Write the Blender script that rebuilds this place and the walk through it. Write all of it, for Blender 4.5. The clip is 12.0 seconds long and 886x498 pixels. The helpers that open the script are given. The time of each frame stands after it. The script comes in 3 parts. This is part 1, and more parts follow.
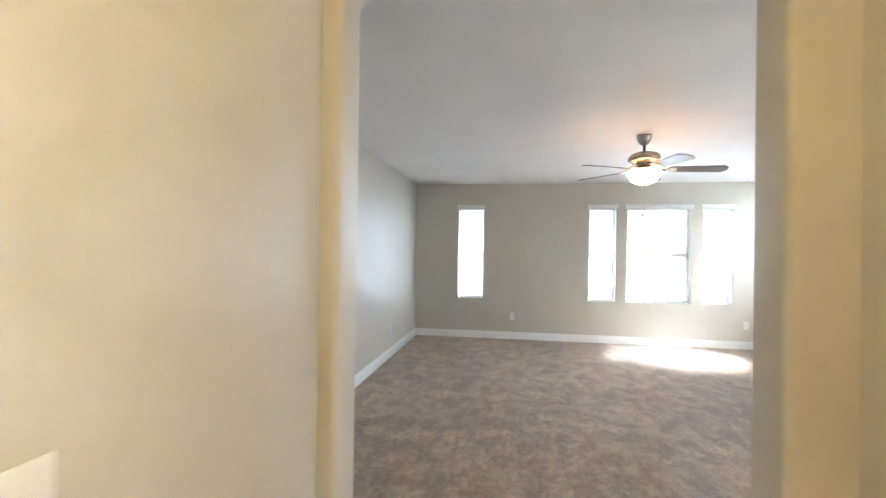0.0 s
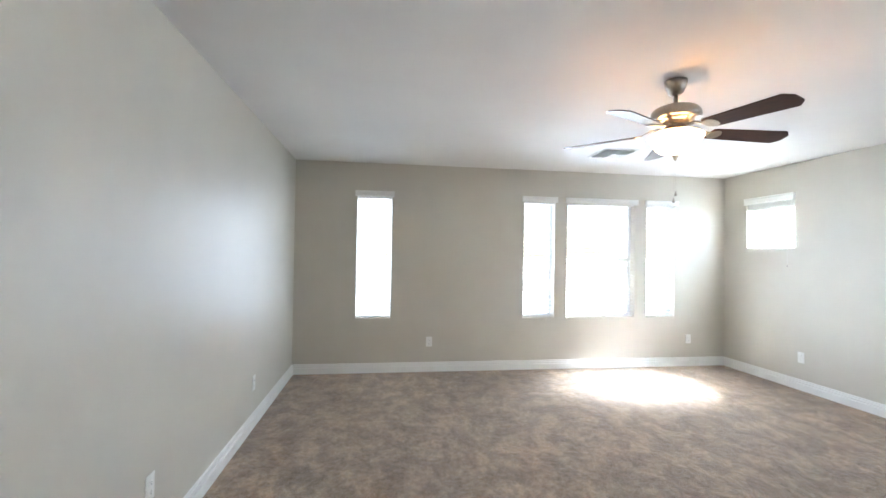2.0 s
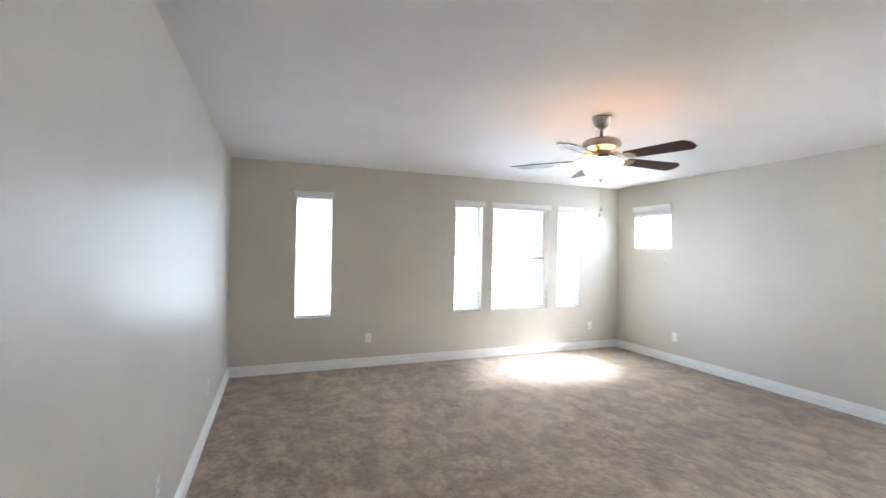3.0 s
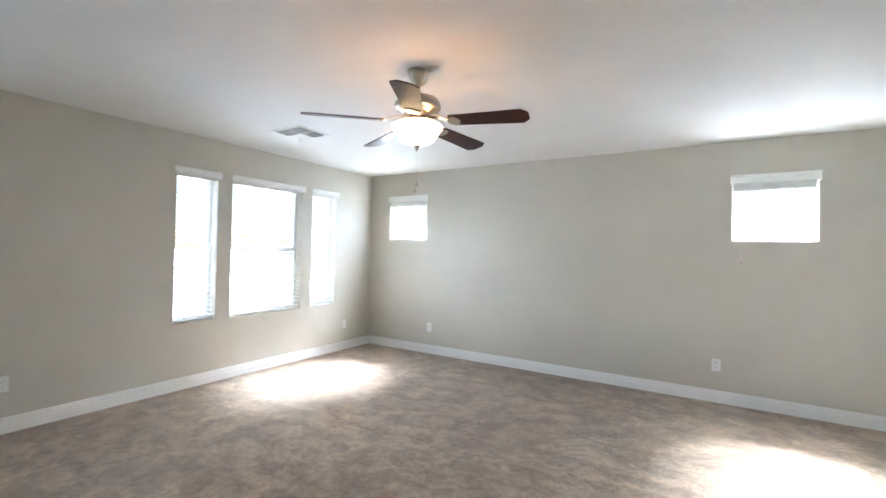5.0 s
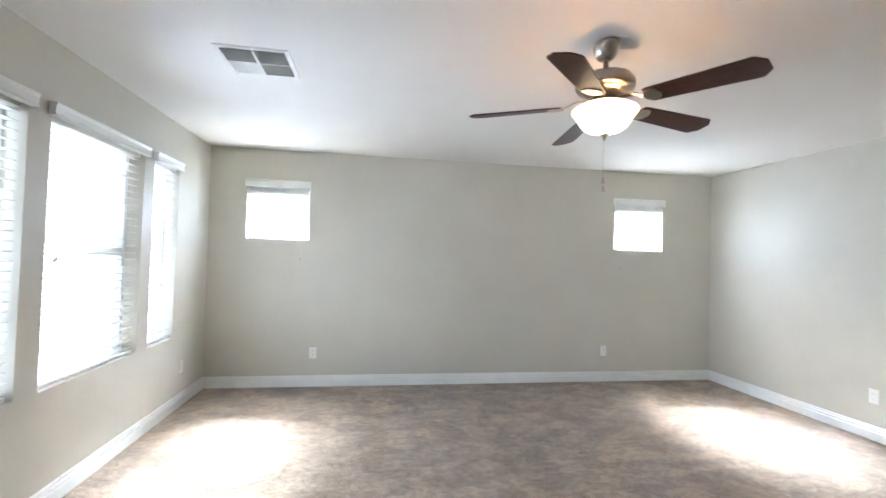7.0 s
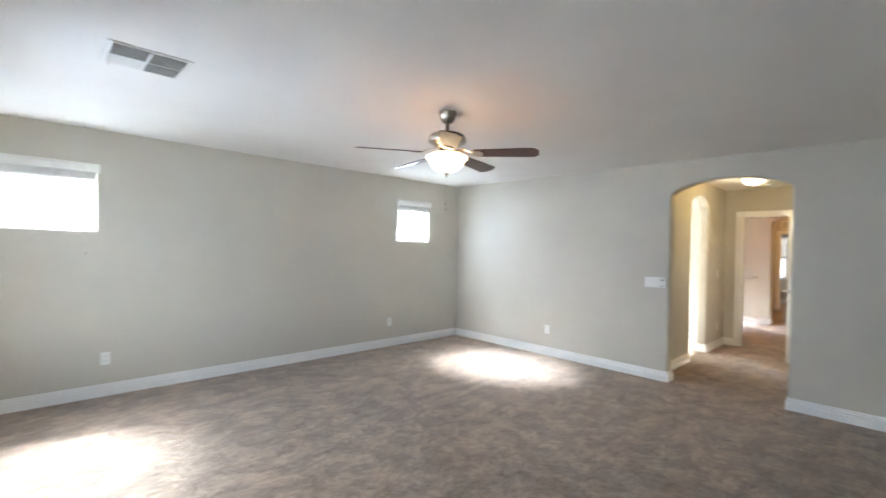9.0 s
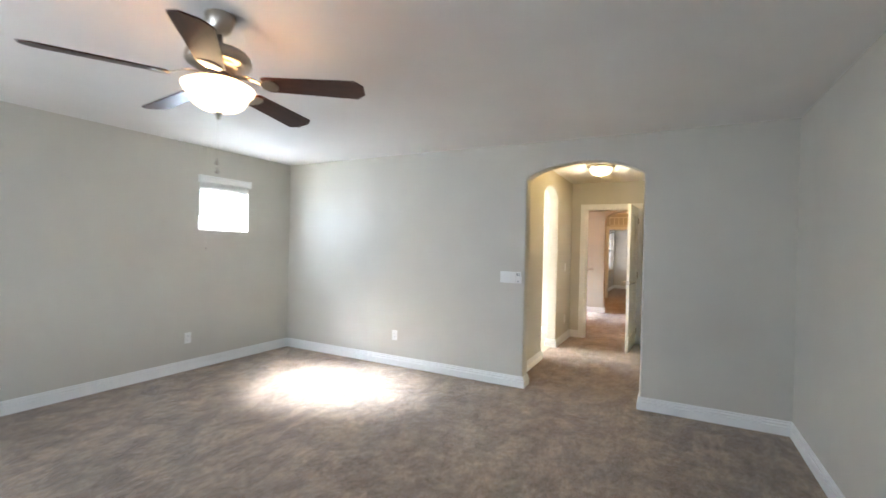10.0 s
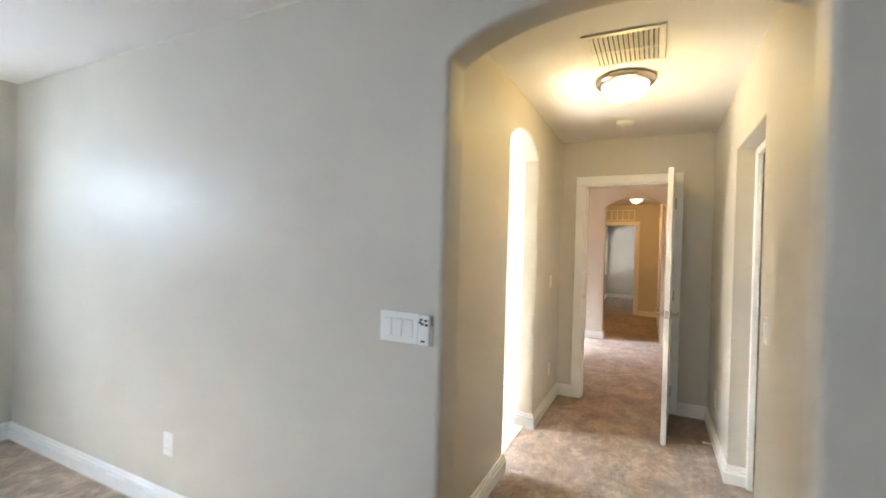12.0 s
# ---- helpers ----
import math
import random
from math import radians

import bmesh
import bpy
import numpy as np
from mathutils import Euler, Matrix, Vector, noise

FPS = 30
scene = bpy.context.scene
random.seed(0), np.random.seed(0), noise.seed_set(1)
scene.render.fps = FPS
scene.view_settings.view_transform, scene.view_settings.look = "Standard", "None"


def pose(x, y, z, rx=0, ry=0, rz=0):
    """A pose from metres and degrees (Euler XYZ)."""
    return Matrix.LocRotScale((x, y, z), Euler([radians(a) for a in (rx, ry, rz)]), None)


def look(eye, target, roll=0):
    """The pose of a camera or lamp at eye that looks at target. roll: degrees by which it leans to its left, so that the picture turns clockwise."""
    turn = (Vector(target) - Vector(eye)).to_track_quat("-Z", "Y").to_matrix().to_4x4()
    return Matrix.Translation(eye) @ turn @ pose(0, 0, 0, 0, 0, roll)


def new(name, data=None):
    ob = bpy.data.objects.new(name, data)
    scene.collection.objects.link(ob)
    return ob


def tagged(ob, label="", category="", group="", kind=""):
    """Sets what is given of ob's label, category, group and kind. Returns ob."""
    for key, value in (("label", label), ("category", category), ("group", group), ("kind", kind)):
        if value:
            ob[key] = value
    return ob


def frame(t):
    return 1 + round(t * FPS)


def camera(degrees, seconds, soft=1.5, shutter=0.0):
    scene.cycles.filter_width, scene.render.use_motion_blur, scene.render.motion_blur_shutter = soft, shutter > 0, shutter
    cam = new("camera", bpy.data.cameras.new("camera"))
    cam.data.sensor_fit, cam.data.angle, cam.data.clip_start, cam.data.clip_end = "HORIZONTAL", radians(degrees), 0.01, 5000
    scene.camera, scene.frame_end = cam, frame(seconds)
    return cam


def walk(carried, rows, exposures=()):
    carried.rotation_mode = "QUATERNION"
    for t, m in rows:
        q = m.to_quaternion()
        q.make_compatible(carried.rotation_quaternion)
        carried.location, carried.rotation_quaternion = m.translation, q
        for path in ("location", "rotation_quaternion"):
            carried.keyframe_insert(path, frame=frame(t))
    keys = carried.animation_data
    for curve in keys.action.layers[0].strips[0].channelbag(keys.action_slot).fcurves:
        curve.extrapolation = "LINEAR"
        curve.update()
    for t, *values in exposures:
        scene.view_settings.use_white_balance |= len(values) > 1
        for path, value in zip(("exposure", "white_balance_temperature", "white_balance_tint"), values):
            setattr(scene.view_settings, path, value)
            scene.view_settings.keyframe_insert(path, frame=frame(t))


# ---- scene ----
EXPOSURE = 5.62
cam = camera(91.3, 12.0, shutter=0.35)
STOPS = [(0.0, 0.04), (1.0, 0.08), (2.0, 0.06), (3.0, -0.05), (3.6, -0.16), (5.5, -0.28), (6.5, -0.36), (8.5, -0.38), (9.5, -0.46), (10.5, -0.25), (11.0, -0.22), (12.0, -0.36)]
PATH = [
    (0, (0.21, 0.327, 1.37), (-0.098, 2.303, 1.379), 0.8),
    (0.5, (0.167, 0.861, 1.36), (-0.011, 2.853, 1.377), 1.0),
    (1, (0.095, 1.352, 1.355), (0.063, 3.352, 1.378), 1.1),
    (1.5, (-0.042, 1.816, 1.39), (0.095, 3.811, 1.406), 1.0),
    (2, (-0.323, 2.128, 1.38), (-0.044, 4.109, 1.407), 0.9),
    (2.5, (-0.619, 2.1, 1.442), (-0.146, 4.043, 1.449), 1.0),
    (3, (-0.826, 1.921, 1.443), (-0.108, 3.788, 1.45), 0.9),
    (3.5, (-0.926, 1.855, 1.382), (0.114, 3.563, 1.41), 0.7),
    (3.7, (-0.956, 1.862, 1.36), (0.219, 3.48, 1.392), 0.4),
    (5.3, (-0.647, 3.341, 1.363), (1.173, 4.17, 1.372), 1.4),
    (5.5, (-0.61, 3.589, 1.367), (1.289, 4.218, 1.376), 1.4),
    (6, (-0.551, 4.219, 1.384), (1.438, 4.427, 1.401), 1.4),
    (6.5, (-0.561, 4.862, 1.382), (1.438, 4.821, 1.403), 1.3),
    (6.7, (-0.552, 5.135, 1.368), (1.442, 4.987, 1.401), 1.4),
    (8.3, (-0.78, 6.807, 1.416), (0.939, 5.785, 1.416), 1.7),
    (8.5, (-0.845, 6.804, 1.444), (0.799, 5.665, 1.441), 1.4),
    (9, (-0.905, 6.703, 1.444), (0.54, 5.319, 1.435), 1.3),
    (9.5, (-0.719, 6.32, 1.405), (0.395, 4.659, 1.4), 1.4),
    (10, (-0.471, 5.758, 1.403), (0.467, 3.992, 1.388), 1.3),
    (10.5, (-0.274, 5.072, 1.417), (0.619, 3.282, 1.406), 1.1),
    (11, (-0.126, 4.369, 1.429), (0.756, 2.574, 1.409), 1.2),
    (11.5, (0.002, 3.652, 1.427), (0.885, 1.857, 1.401), 1.5),
    (12, (0.151, 2.953, 1.407), (1.027, 1.155, 1.394), 1.6),
]
walk(cam, [(t, look(eye, target, roll)) for t, eye, target, roll in PATH],
     exposures=[(t, EXPOSURE + e) for t, e in STOPS])

# ---- world and sun ----
world = bpy.data.worlds.new("world")
scene.world = world
world.use_nodes = True
wn = world.node_tree
sky = wn.nodes.new("ShaderNodeTexSky")
sky.sky_type = 'NISHITA'
sky.sun_disc = False
sky.sun_elevation = radians(48)
sky.sun_rotation = radians(90)
wn.nodes["Background"].inputs[1].default_value = 0.0105
wn.links.new(sky.outputs[0], wn.nodes["Background"].inputs[0])

sun_data = bpy.data.lights.new("sun", 'SUN')
sun_data.energy, sun_data.angle, sun_data.color = 5.0, radians(27), (0.80, 0.92, 1.08)
sun = new("sun", sun_data)
sun.matrix_world = look((10, 4.5, 10), (10 - math.cos(radians(48)), 4.5 - 0.02, 10 - math.sin(radians(48))))


def window_light(name, w, h, m, energy, spread=180, color=(0.735, 0.910, 1.18)):
    """An area lamp standing in for sky light at a window opening."""
    d = bpy.data.lights.new(name, 'AREA')
    d.shape, d.size, d.size_y, d.energy, d.color = 'RECTANGLE', w, h, energy, color
    d.spread = radians(spread)
    ob = new(name, d)
    ob.matrix_world = m
    return ob


def bulb(name, x, y, z, energy, radius=0.03, color=(1.0, 0.70, 0.25)):
    d = bpy.data.lights.new(name, 'POINT')
    d.energy, d.shadow_soft_size, d.color = energy, radius, color
    ob = new(name, d)
    ob.location = (x, y, z)
    return ob


SKY_FLUX = 0.715     # watts per square metre of window
FAN_W, HALL_W = 0.26, 0.365

# ---- materials ----


def mat(name, col, rough=0.5, metal=0.0, var=0.05, scale=5.0, bump=0.0, bscale=200.0, spec=0.5, emit=0.0, ecol=None, rand=0.0):
    m = bpy.data.materials.new(name)
    m.use_nodes = True
    t = m.node_tree
    b = t.nodes["Principled BSDF"]
    b.inputs["Roughness"].default_value = rough
    b.inputs["Metallic"].default_value = metal
    b.inputs["Specular IOR Level"].default_value = spec
    co = t.nodes.new("ShaderNodeTexCoord")
    n1 = t.nodes.new("ShaderNodeTexNoise")
    n1.inputs["Scale"].default_value, n1.inputs["Detail"].default_value = scale, 5.0
    t.links.new(co.outputs["Object"], n1.inputs["Vector"])
    ramp = t.nodes.new("ShaderNodeMapRange")
    ramp.inputs["From Min"].default_value, ramp.inputs["From Max"].default_value = 0.3, 0.7
    ramp.inputs["To Min"].default_value, ramp.inputs["To Max"].default_value = 1 - var, 1 + var
    t.links.new(n1.outputs["Fac"], ramp.inputs["Value"])
    val = ramp.outputs["Result"]
    if rand:
        oi = t.nodes.new("ShaderNodeObjectInfo")
        r2 = t.nodes.new("ShaderNodeMapRange")
        r2.inputs["To Min"].default_value, r2.inputs["To Max"].default_value = 1 - rand, 1 + rand
        t.links.new(oi.outputs["Random"], r2.inputs["Value"])
        mu = t.nodes.new("ShaderNodeMath")
        mu.operation = 'MULTIPLY'
        t.links.new(val, mu.inputs[0])
        t.links.new(r2.outputs["Result"], mu.inputs[1])
        val = mu.outputs[0]
    vm = t.nodes.new("ShaderNodeVectorMath")
    vm.operation = 'SCALE'
    vm.inputs[0].default_value = col
    t.links.new(val, vm.inputs["Scale"])
    t.links.new(vm.outputs[0], b.inputs["Base Color"])
    if bump:
        n2 = t.nodes.new("ShaderNodeTexNoise")
        n2.inputs["Scale"].default_value, n2.inputs["Detail"].default_value = bscale, 3.0
        t.links.new(co.outputs["Object"], n2.inputs["Vector"])
        bp = t.nodes.new("ShaderNodeBump")
        bp.inputs["Strength"].default_value, bp.inputs["Distance"].default_value = bump, 0.002
        t.links.new(n2.outputs["Fac"], bp.inputs["Height"])
        t.links.new(bp.outputs[0], b.inputs["Normal"])
    if emit:
        b.inputs["Emission Color"].default_value = (*(ecol or col), 1)
        b.inputs["Emission Strength"].default_value = emit
    return m


def carpet_material():
    """Cut-pile carpet: speckled yarn, soft blotches where the pile leans, faint vacuum strokes."""
    m = bpy.data.materials.new("carpet")
    m.use_nodes = True
    t = m.node_tree
    b = t.nodes["Principled BSDF"]
    b.inputs["Roughness"].default_value = 0.95
    b.inputs["Specular IOR Level"].default_value = 0.15
    b.inputs["Sheen Weight"].default_value = 0.45
    b.inputs["Sheen Roughness"].default_value = 0.35
    co = t.nodes.new("ShaderNodeTexCoord")

    def noise_at(scale, detail, stretch, turn, distort=0.0):
        mp = t.nodes.new("ShaderNodeMapping")
        mp.inputs["Scale"].default_value = stretch
        mp.inputs["Rotation"].default_value = (0, 0, radians(turn))
        t.links.new(co.outputs["Object"], mp.inputs["Vector"])
        n = t.nodes.new("ShaderNodeTexNoise")
        n.inputs["Scale"].default_value, n.inputs["Detail"].default_value, n.inputs["Distortion"].default_value = scale, detail, distort
        t.links.new(mp.outputs[0], n.inputs["Vector"])
        return n.outputs["Fac"]

    def rng(x, a, c, lo, hi):
        r = t.nodes.new("ShaderNodeMapRange")
        for k, v in (("From Min", a), ("From Max", c), ("To Min", lo), ("To Max", hi)):
            r.inputs[k].default_value = v
        t.links.new(x, r.inputs["Value"])
        return r.outputs["Result"]

    def mul(a, c):
        u = t.nodes.new("ShaderNodeMath")
        u.operation = 'MULTIPLY'
        t.links.new(a, u.inputs[0])
        t.links.new(c, u.inputs[1])
        return u.outputs[0]

    blotch = rng(noise_at(6.0, 6, (1.15, 0.85, 1), 4, 0.25), 0.43, 0.57, 0.83, 1.17)
    fleck = rng(noise_at(22.0, 5, (1.2, 0.85, 1), -6, 0.2), 0.40, 0.60, 0.83, 1.17)
    stroke = rng(noise_at(3.0, 5, (1.9, 0.5, 1), 0, 0.2), 0.42, 0.58, 0.92, 1.08)
    line = rng(noise_at(9.0, 2, (1.9, 0.10, 1), -2, 0.15), 0.60, 0.70, 1.0, 1.13)
    cross = rng(noise_at(2.4, 5, (0.6, 1.5, 1), 18, 0.4), 0.44, 0.56, 0.94, 1.06)
    large = rng(noise_at(0.8, 3, (1.3, 0.7, 1), 0), 0.35, 0.65, 0.90, 1.10)
    yarn = rng(noise_at(190, 2, (1, 1, 1), 0), 0.32, 0.68, 0.66, 1.34)
    tuft = rng(noise_at(75, 4, (1, 1, 1), 0), 0.36, 0.64, 0.78, 1.22)
    vm = t.nodes.new("ShaderNodeVectorMath")
    vm.operation = 'SCALE'
    vm.inputs[0].default_value = (0.322, 0.235, 0.168)
    t.links.new(mul(mul(mul(blotch, stroke), mul(yarn, tuft)), mul(mul(large, cross), mul(fleck, line))), vm.inputs["Scale"])
    t.links.new(vm.outputs[0], b.inputs["Base Color"])
    bp = t.nodes.new("ShaderNodeBump")
    bp.inputs["Strength"].default_value, bp.inputs["Distance"].default_value = 1.0, 0.012
    ad = t.nodes.new("ShaderNodeMath")
    t.links.new(noise_at(150, 3, (1, 1, 1), 0), ad.inputs[0])
    t.links.new(noise_at(24, 3, (1, 1, 1), 0), ad.inputs[1])
    t.links.new(ad.outputs[0], bp.inputs["Height"])
    t.links.new(bp.outputs[0], b.inputs["Normal"])
    return m


def glass_material():
    m = bpy.data.materials.new("window_glass")
    m.use_nodes = True
    b = m.node_tree.nodes["Principled BSDF"]
    b.inputs["Transmission Weight"].default_value = 1.0
    b.inputs["Roughness"].default_value = 0.0
    b.inputs["IOR"].default_value = 1.45
    return m


def wood_material():
    """Dark stained blade wood with grain along the blade."""
    m = mat("blade_wood", (0.050, 0.014, 0.008), 0.38, 0, 0.12, 4, spec=0.25)
    t = m.node_tree
    n = [x for x in t.nodes if x.type == 'TEX_NOISE'][0]
    co = [x for x in t.nodes if x.type == 'TEX_COORD'][0]
    mp = t.nodes.new("ShaderNodeMapping")
    mp.inputs["Scale"].default_value = (2, 45, 10)
    t.links.new(co.outputs["Object"], mp.inputs["Vector"])
    t.links.new(mp.outputs[0], n.inputs["Vector"])
    r = [x for x in t.nodes if x.type == 'MAP_RANGE'][0]
    r.inputs["To Min"].default_value, r.inputs["To Max"].default_value = 0.55, 1.5
    return m


WALL = mat("wall_paint", (0.575, 0.545, 0.475), 0.45, 0, 0.025, 2.0, 0.22, 95, 0.38)
CEIL = mat("ceiling_paint", (0.78, 0.765, 0.74), 0.8, 0, 0.02, 2.0, 0.25, 80, 0.3)
TRIM = mat("white_trim", (0.82, 0.82, 0.80), 0.32, 0, 0.02, 6, 0.05, 60)
PLASTIC = mat("white_plastic", (0.80, 0.80, 0.77), 0.35, 0, 0.015, 20)
SLAT = mat("blind_slat", (0.76, 0.75, 0.72), 0.4, 0, 0.02, 20, rand=0.02)
VINYL = mat("window_vinyl", (0.75, 0.76, 0.76), 0.4, 0, 0.02, 10)
# near-black sheet colour imitating the shade inside ducts and the latch hole
DARK = mat("dark_cavity", (0.03, 0.03, 0.03), 0.8, 0, 0.1, 20)
BUTTON = mat("grey_button", (0.06, 0.065, 0.07), 0.5, 0, 0.1, 60)
NICKEL = mat("brushed_nickel", (0.44, 0.40, 0.345), 0.28, 1.0, 0.05, 40, 0.03, 300)
NICKEL_D = mat("nickel_hardware", (0.42, 0.38, 0.33), 0.35, 1.0, 0.05, 60)
DOORW = mat("door_paint", (0.80, 0.79, 0.75), 0.3, 0, 0.02, 5, 0.04, 70)
GRILLE = mat("grille_enamel", (0.72, 0.71, 0.68), 0.4, 0, 0.03, 30)
BOWL = mat("frosted_bowl", (0.9, 0.86, 0.78), 0.35, 0, 0.03, 18, emit=0.15, ecol=(1.0, 0.74, 0.44))
BOWL_H = mat("hall_bowl", (0.9, 0.86, 0.78), 0.35, 0, 0.03, 18, emit=0.070, ecol=(1.0, 0.80, 0.52))
TILE = mat("beige_vinyl", (0.55, 0.46, 0.34), 0.35, 0, 0.08, 4, 0.1, 40)
WOOD = wood_material()
CARPET = carpet_material()
GLASS = glass_material()
GROUND = mat("gravel", (0.22, 0.21, 0.19), 0.9, 0, 0.2, 0.7, 0.5, 30)
BARK = mat("bark", (0.42, 0.38, 0.33), 0.9, 0, 0.3, 12, 0.6, 40)
LEAF = mat("leaf", (0.12, 0.17, 0.08), 0.5, 0, 0.3, 9)

# ---- builders ----


def part(name, bm, material, parent=None, label="", smooth=False):
    bmesh.ops.recalc_face_normals(bm, faces=bm.faces)
    me = bpy.data.meshes.new(name)
    bm.to_mesh(me)
    bm.free()
    me.materials.append(material)
    if smooth:
        for p in me.polygons:
            p.use_smooth = True
    ob = new(name, me)
    if parent is not None:
        ob.parent = parent
    if label:
        tagged(ob, label)
    return ob


def share(ob, m, parent):
    """Another piece on the same mesh."""
    o = new(ob.name.split(".")[0], ob.data)
    o.parent = parent
    o.matrix_basis = m
    return o


def thing(name, m, label, category, group="", kind=""):
    e = new(name)
    e.empty_display_size = 0.05
    e.matrix_basis = m
    return tagged(e, label, category, group, kind)


def box(bm, x0, x1, y0, y1, z0, z1, bevel=0.0, seg=1):
    r = bmesh.ops.create_cube(bm, size=1.0, matrix=Matrix.LocRotScale(((x0 + x1) / 2, (y0 + y1) / 2, (z0 + z1) / 2), None, (abs(x1 - x0), abs(y1 - y0), abs(z1 - z0))))
    if bevel:
        vs = set(r["verts"])
        es = [e for e in bm.edges if e.verts[0] in vs and e.verts[1] in vs]
        bmesh.ops.bevel(bm, geom=es, offset=bevel, segments=seg, affect='EDGES', profile=0.5)
    return bm


def boxed(*a, **k):
    return box(bmesh.new(), *a, **k)


def lathe(profile, seg=40, at=(0, 0, 0), bm=None):
    bm = bm or bmesh.new()
    rings = []
    for r, z in profile:
        if r < 1e-5:
            rings.append([bm.verts.new((at[0], at[1], at[2] + z))])
        else:
            rings.append([bm.verts.new((at[0] + r * math.cos(2 * math.pi * i / seg), at[1] + r * math.sin(2 * math.pi * i / seg), at[2] + z)) for i in range(seg)])
    for a, c in zip(rings, rings[1:]):
        for i in range(seg):
            j = (i + 1) % seg
            q = [a[i % len(a)], a[j % len(a)], c[j % len(c)], c[i % len(c)]]
            u = []
            for v in q:
                if v not in u:
                    u.append(v)
            if len(u) > 2:
                bm.faces.new(u)
    return bm


def tube(bm, p0, p1, r, seg=10):
    p0, p1 = Vector(p0), Vector(p1)
    d = p1 - p0
    m = Matrix.Translation((p0 + p1) / 2) @ d.to_track_quat('Z', 'Y').to_matrix().to_4x4()
    bmesh.ops.create_cone(bm, cap_ends=True, segments=seg, radius1=r, radius2=r, depth=d.length, matrix=m)
    return bm


def holed_wall(name, axis, u0, u1, d0, d1, holes, z1=2.44, z0=0.0, material=None, label="painted plaster wall"):
    """A wall with rectangular openings. axis 'x': runs along x, between y = d0 and d1; axis 'y': runs along y. holes: (u0, u1, z0, z1)."""
    bm = bmesh.new()
    us = sorted({u0, u1, *[h[0] for h in holes], *[h[1] for h in holes]})
    zs = sorted({z0, z1, *[h[2] for h in holes], *[h[3] for h in holes]})

    def P(u, d, z):
        return (u, d, z) if axis == 'x' else (d, u, z)

    def full(i, j):
        if not (0 <= i < len(us) - 1 and 0 <= j < len(zs) - 1):
            return False
        cu, cz = (us[i] + us[i + 1]) / 2, (zs[j] + zs[j + 1]) / 2
        return not any(h[0] < cu < h[1] and h[2] < cz < h[3] for h in holes)

    def quad(*ps):
        bm.faces.new([bm.verts.new(p) for p in ps])

    for i in range(len(us) - 1):
        for j in range(len(zs) - 1):
            if not full(i, j):
                continue
            a, c, e, f = us[i], us[i + 1], zs[j], zs[j + 1]
            for d in (d0, d1):
                quad(P(a, d, e), P(c, d, e), P(c, d, f), P(a, d, f))
            if not full(i - 1, j):
                quad(P(a, d0, e), P(a, d1, e), P(a, d1, f), P(a, d0, f))
            if not full(i + 1, j):
                quad(P(c, d0, e), P(c, d1, e), P(c, d1, f), P(c, d0, f))
            if not full(i, j - 1):
                quad(P(a, d0, e), P(c, d0, e), P(c, d1, e), P(a, d1, e))
            if not full(i, j + 1):
                quad(P(a, d0, f), P(c, d0, f), P(c, d1, f), P(a, d1, f))
    bmesh.ops.remove_doubles(bm, verts=bm.verts, dist=1e-5)
    # eased reveals round the openings
    es = []
    for e in bm.edges:
        if len(e.link_faces) == 2 and e.calc_face_angle(0) > 1.0:
            c = (e.verts[0].co + e.verts[1].co) / 2
            u, z = (c.x, c.z) if axis == 'x' else (c.y, c.z)
            if u0 + 1e-3 < u < u1 - 1e-3 and z0 + 1e-3 < z < z1 - 1e-3:
                d = c.y if axis == 'x' else c.x
                if abs(d - d0) < 1e-4 or abs(d - d1) < 1e-4:
                    es.append(e)
    if es:
        bmesh.ops.bevel(bm, geom=es, offset=0.010, segments=3, affect='EDGES', profile=0.5)
    return tagged(part(name, bm, material or WALL), label, "wall", kind="structure")


def arch_curve(a, c, spring, rise, n=28):
    """Points of a flat basket arch from (a, spring) to (c, spring)."""
    h, mid = (c - a) / 2, (a + c) / 2
    R = (h * h + rise * rise) / (2 * rise)
    out = []
    for i in range(n + 1):
        ang = math.pi * i / n
        u = -h * math.cos(ang)
        ell = rise * math.sin(ang)
        seg = math.sqrt(max(R * R - u * u, 0)) - (R - rise)
        out.append((mid + u, spring + 0.45 * ell + 0.55 * seg))
    return out


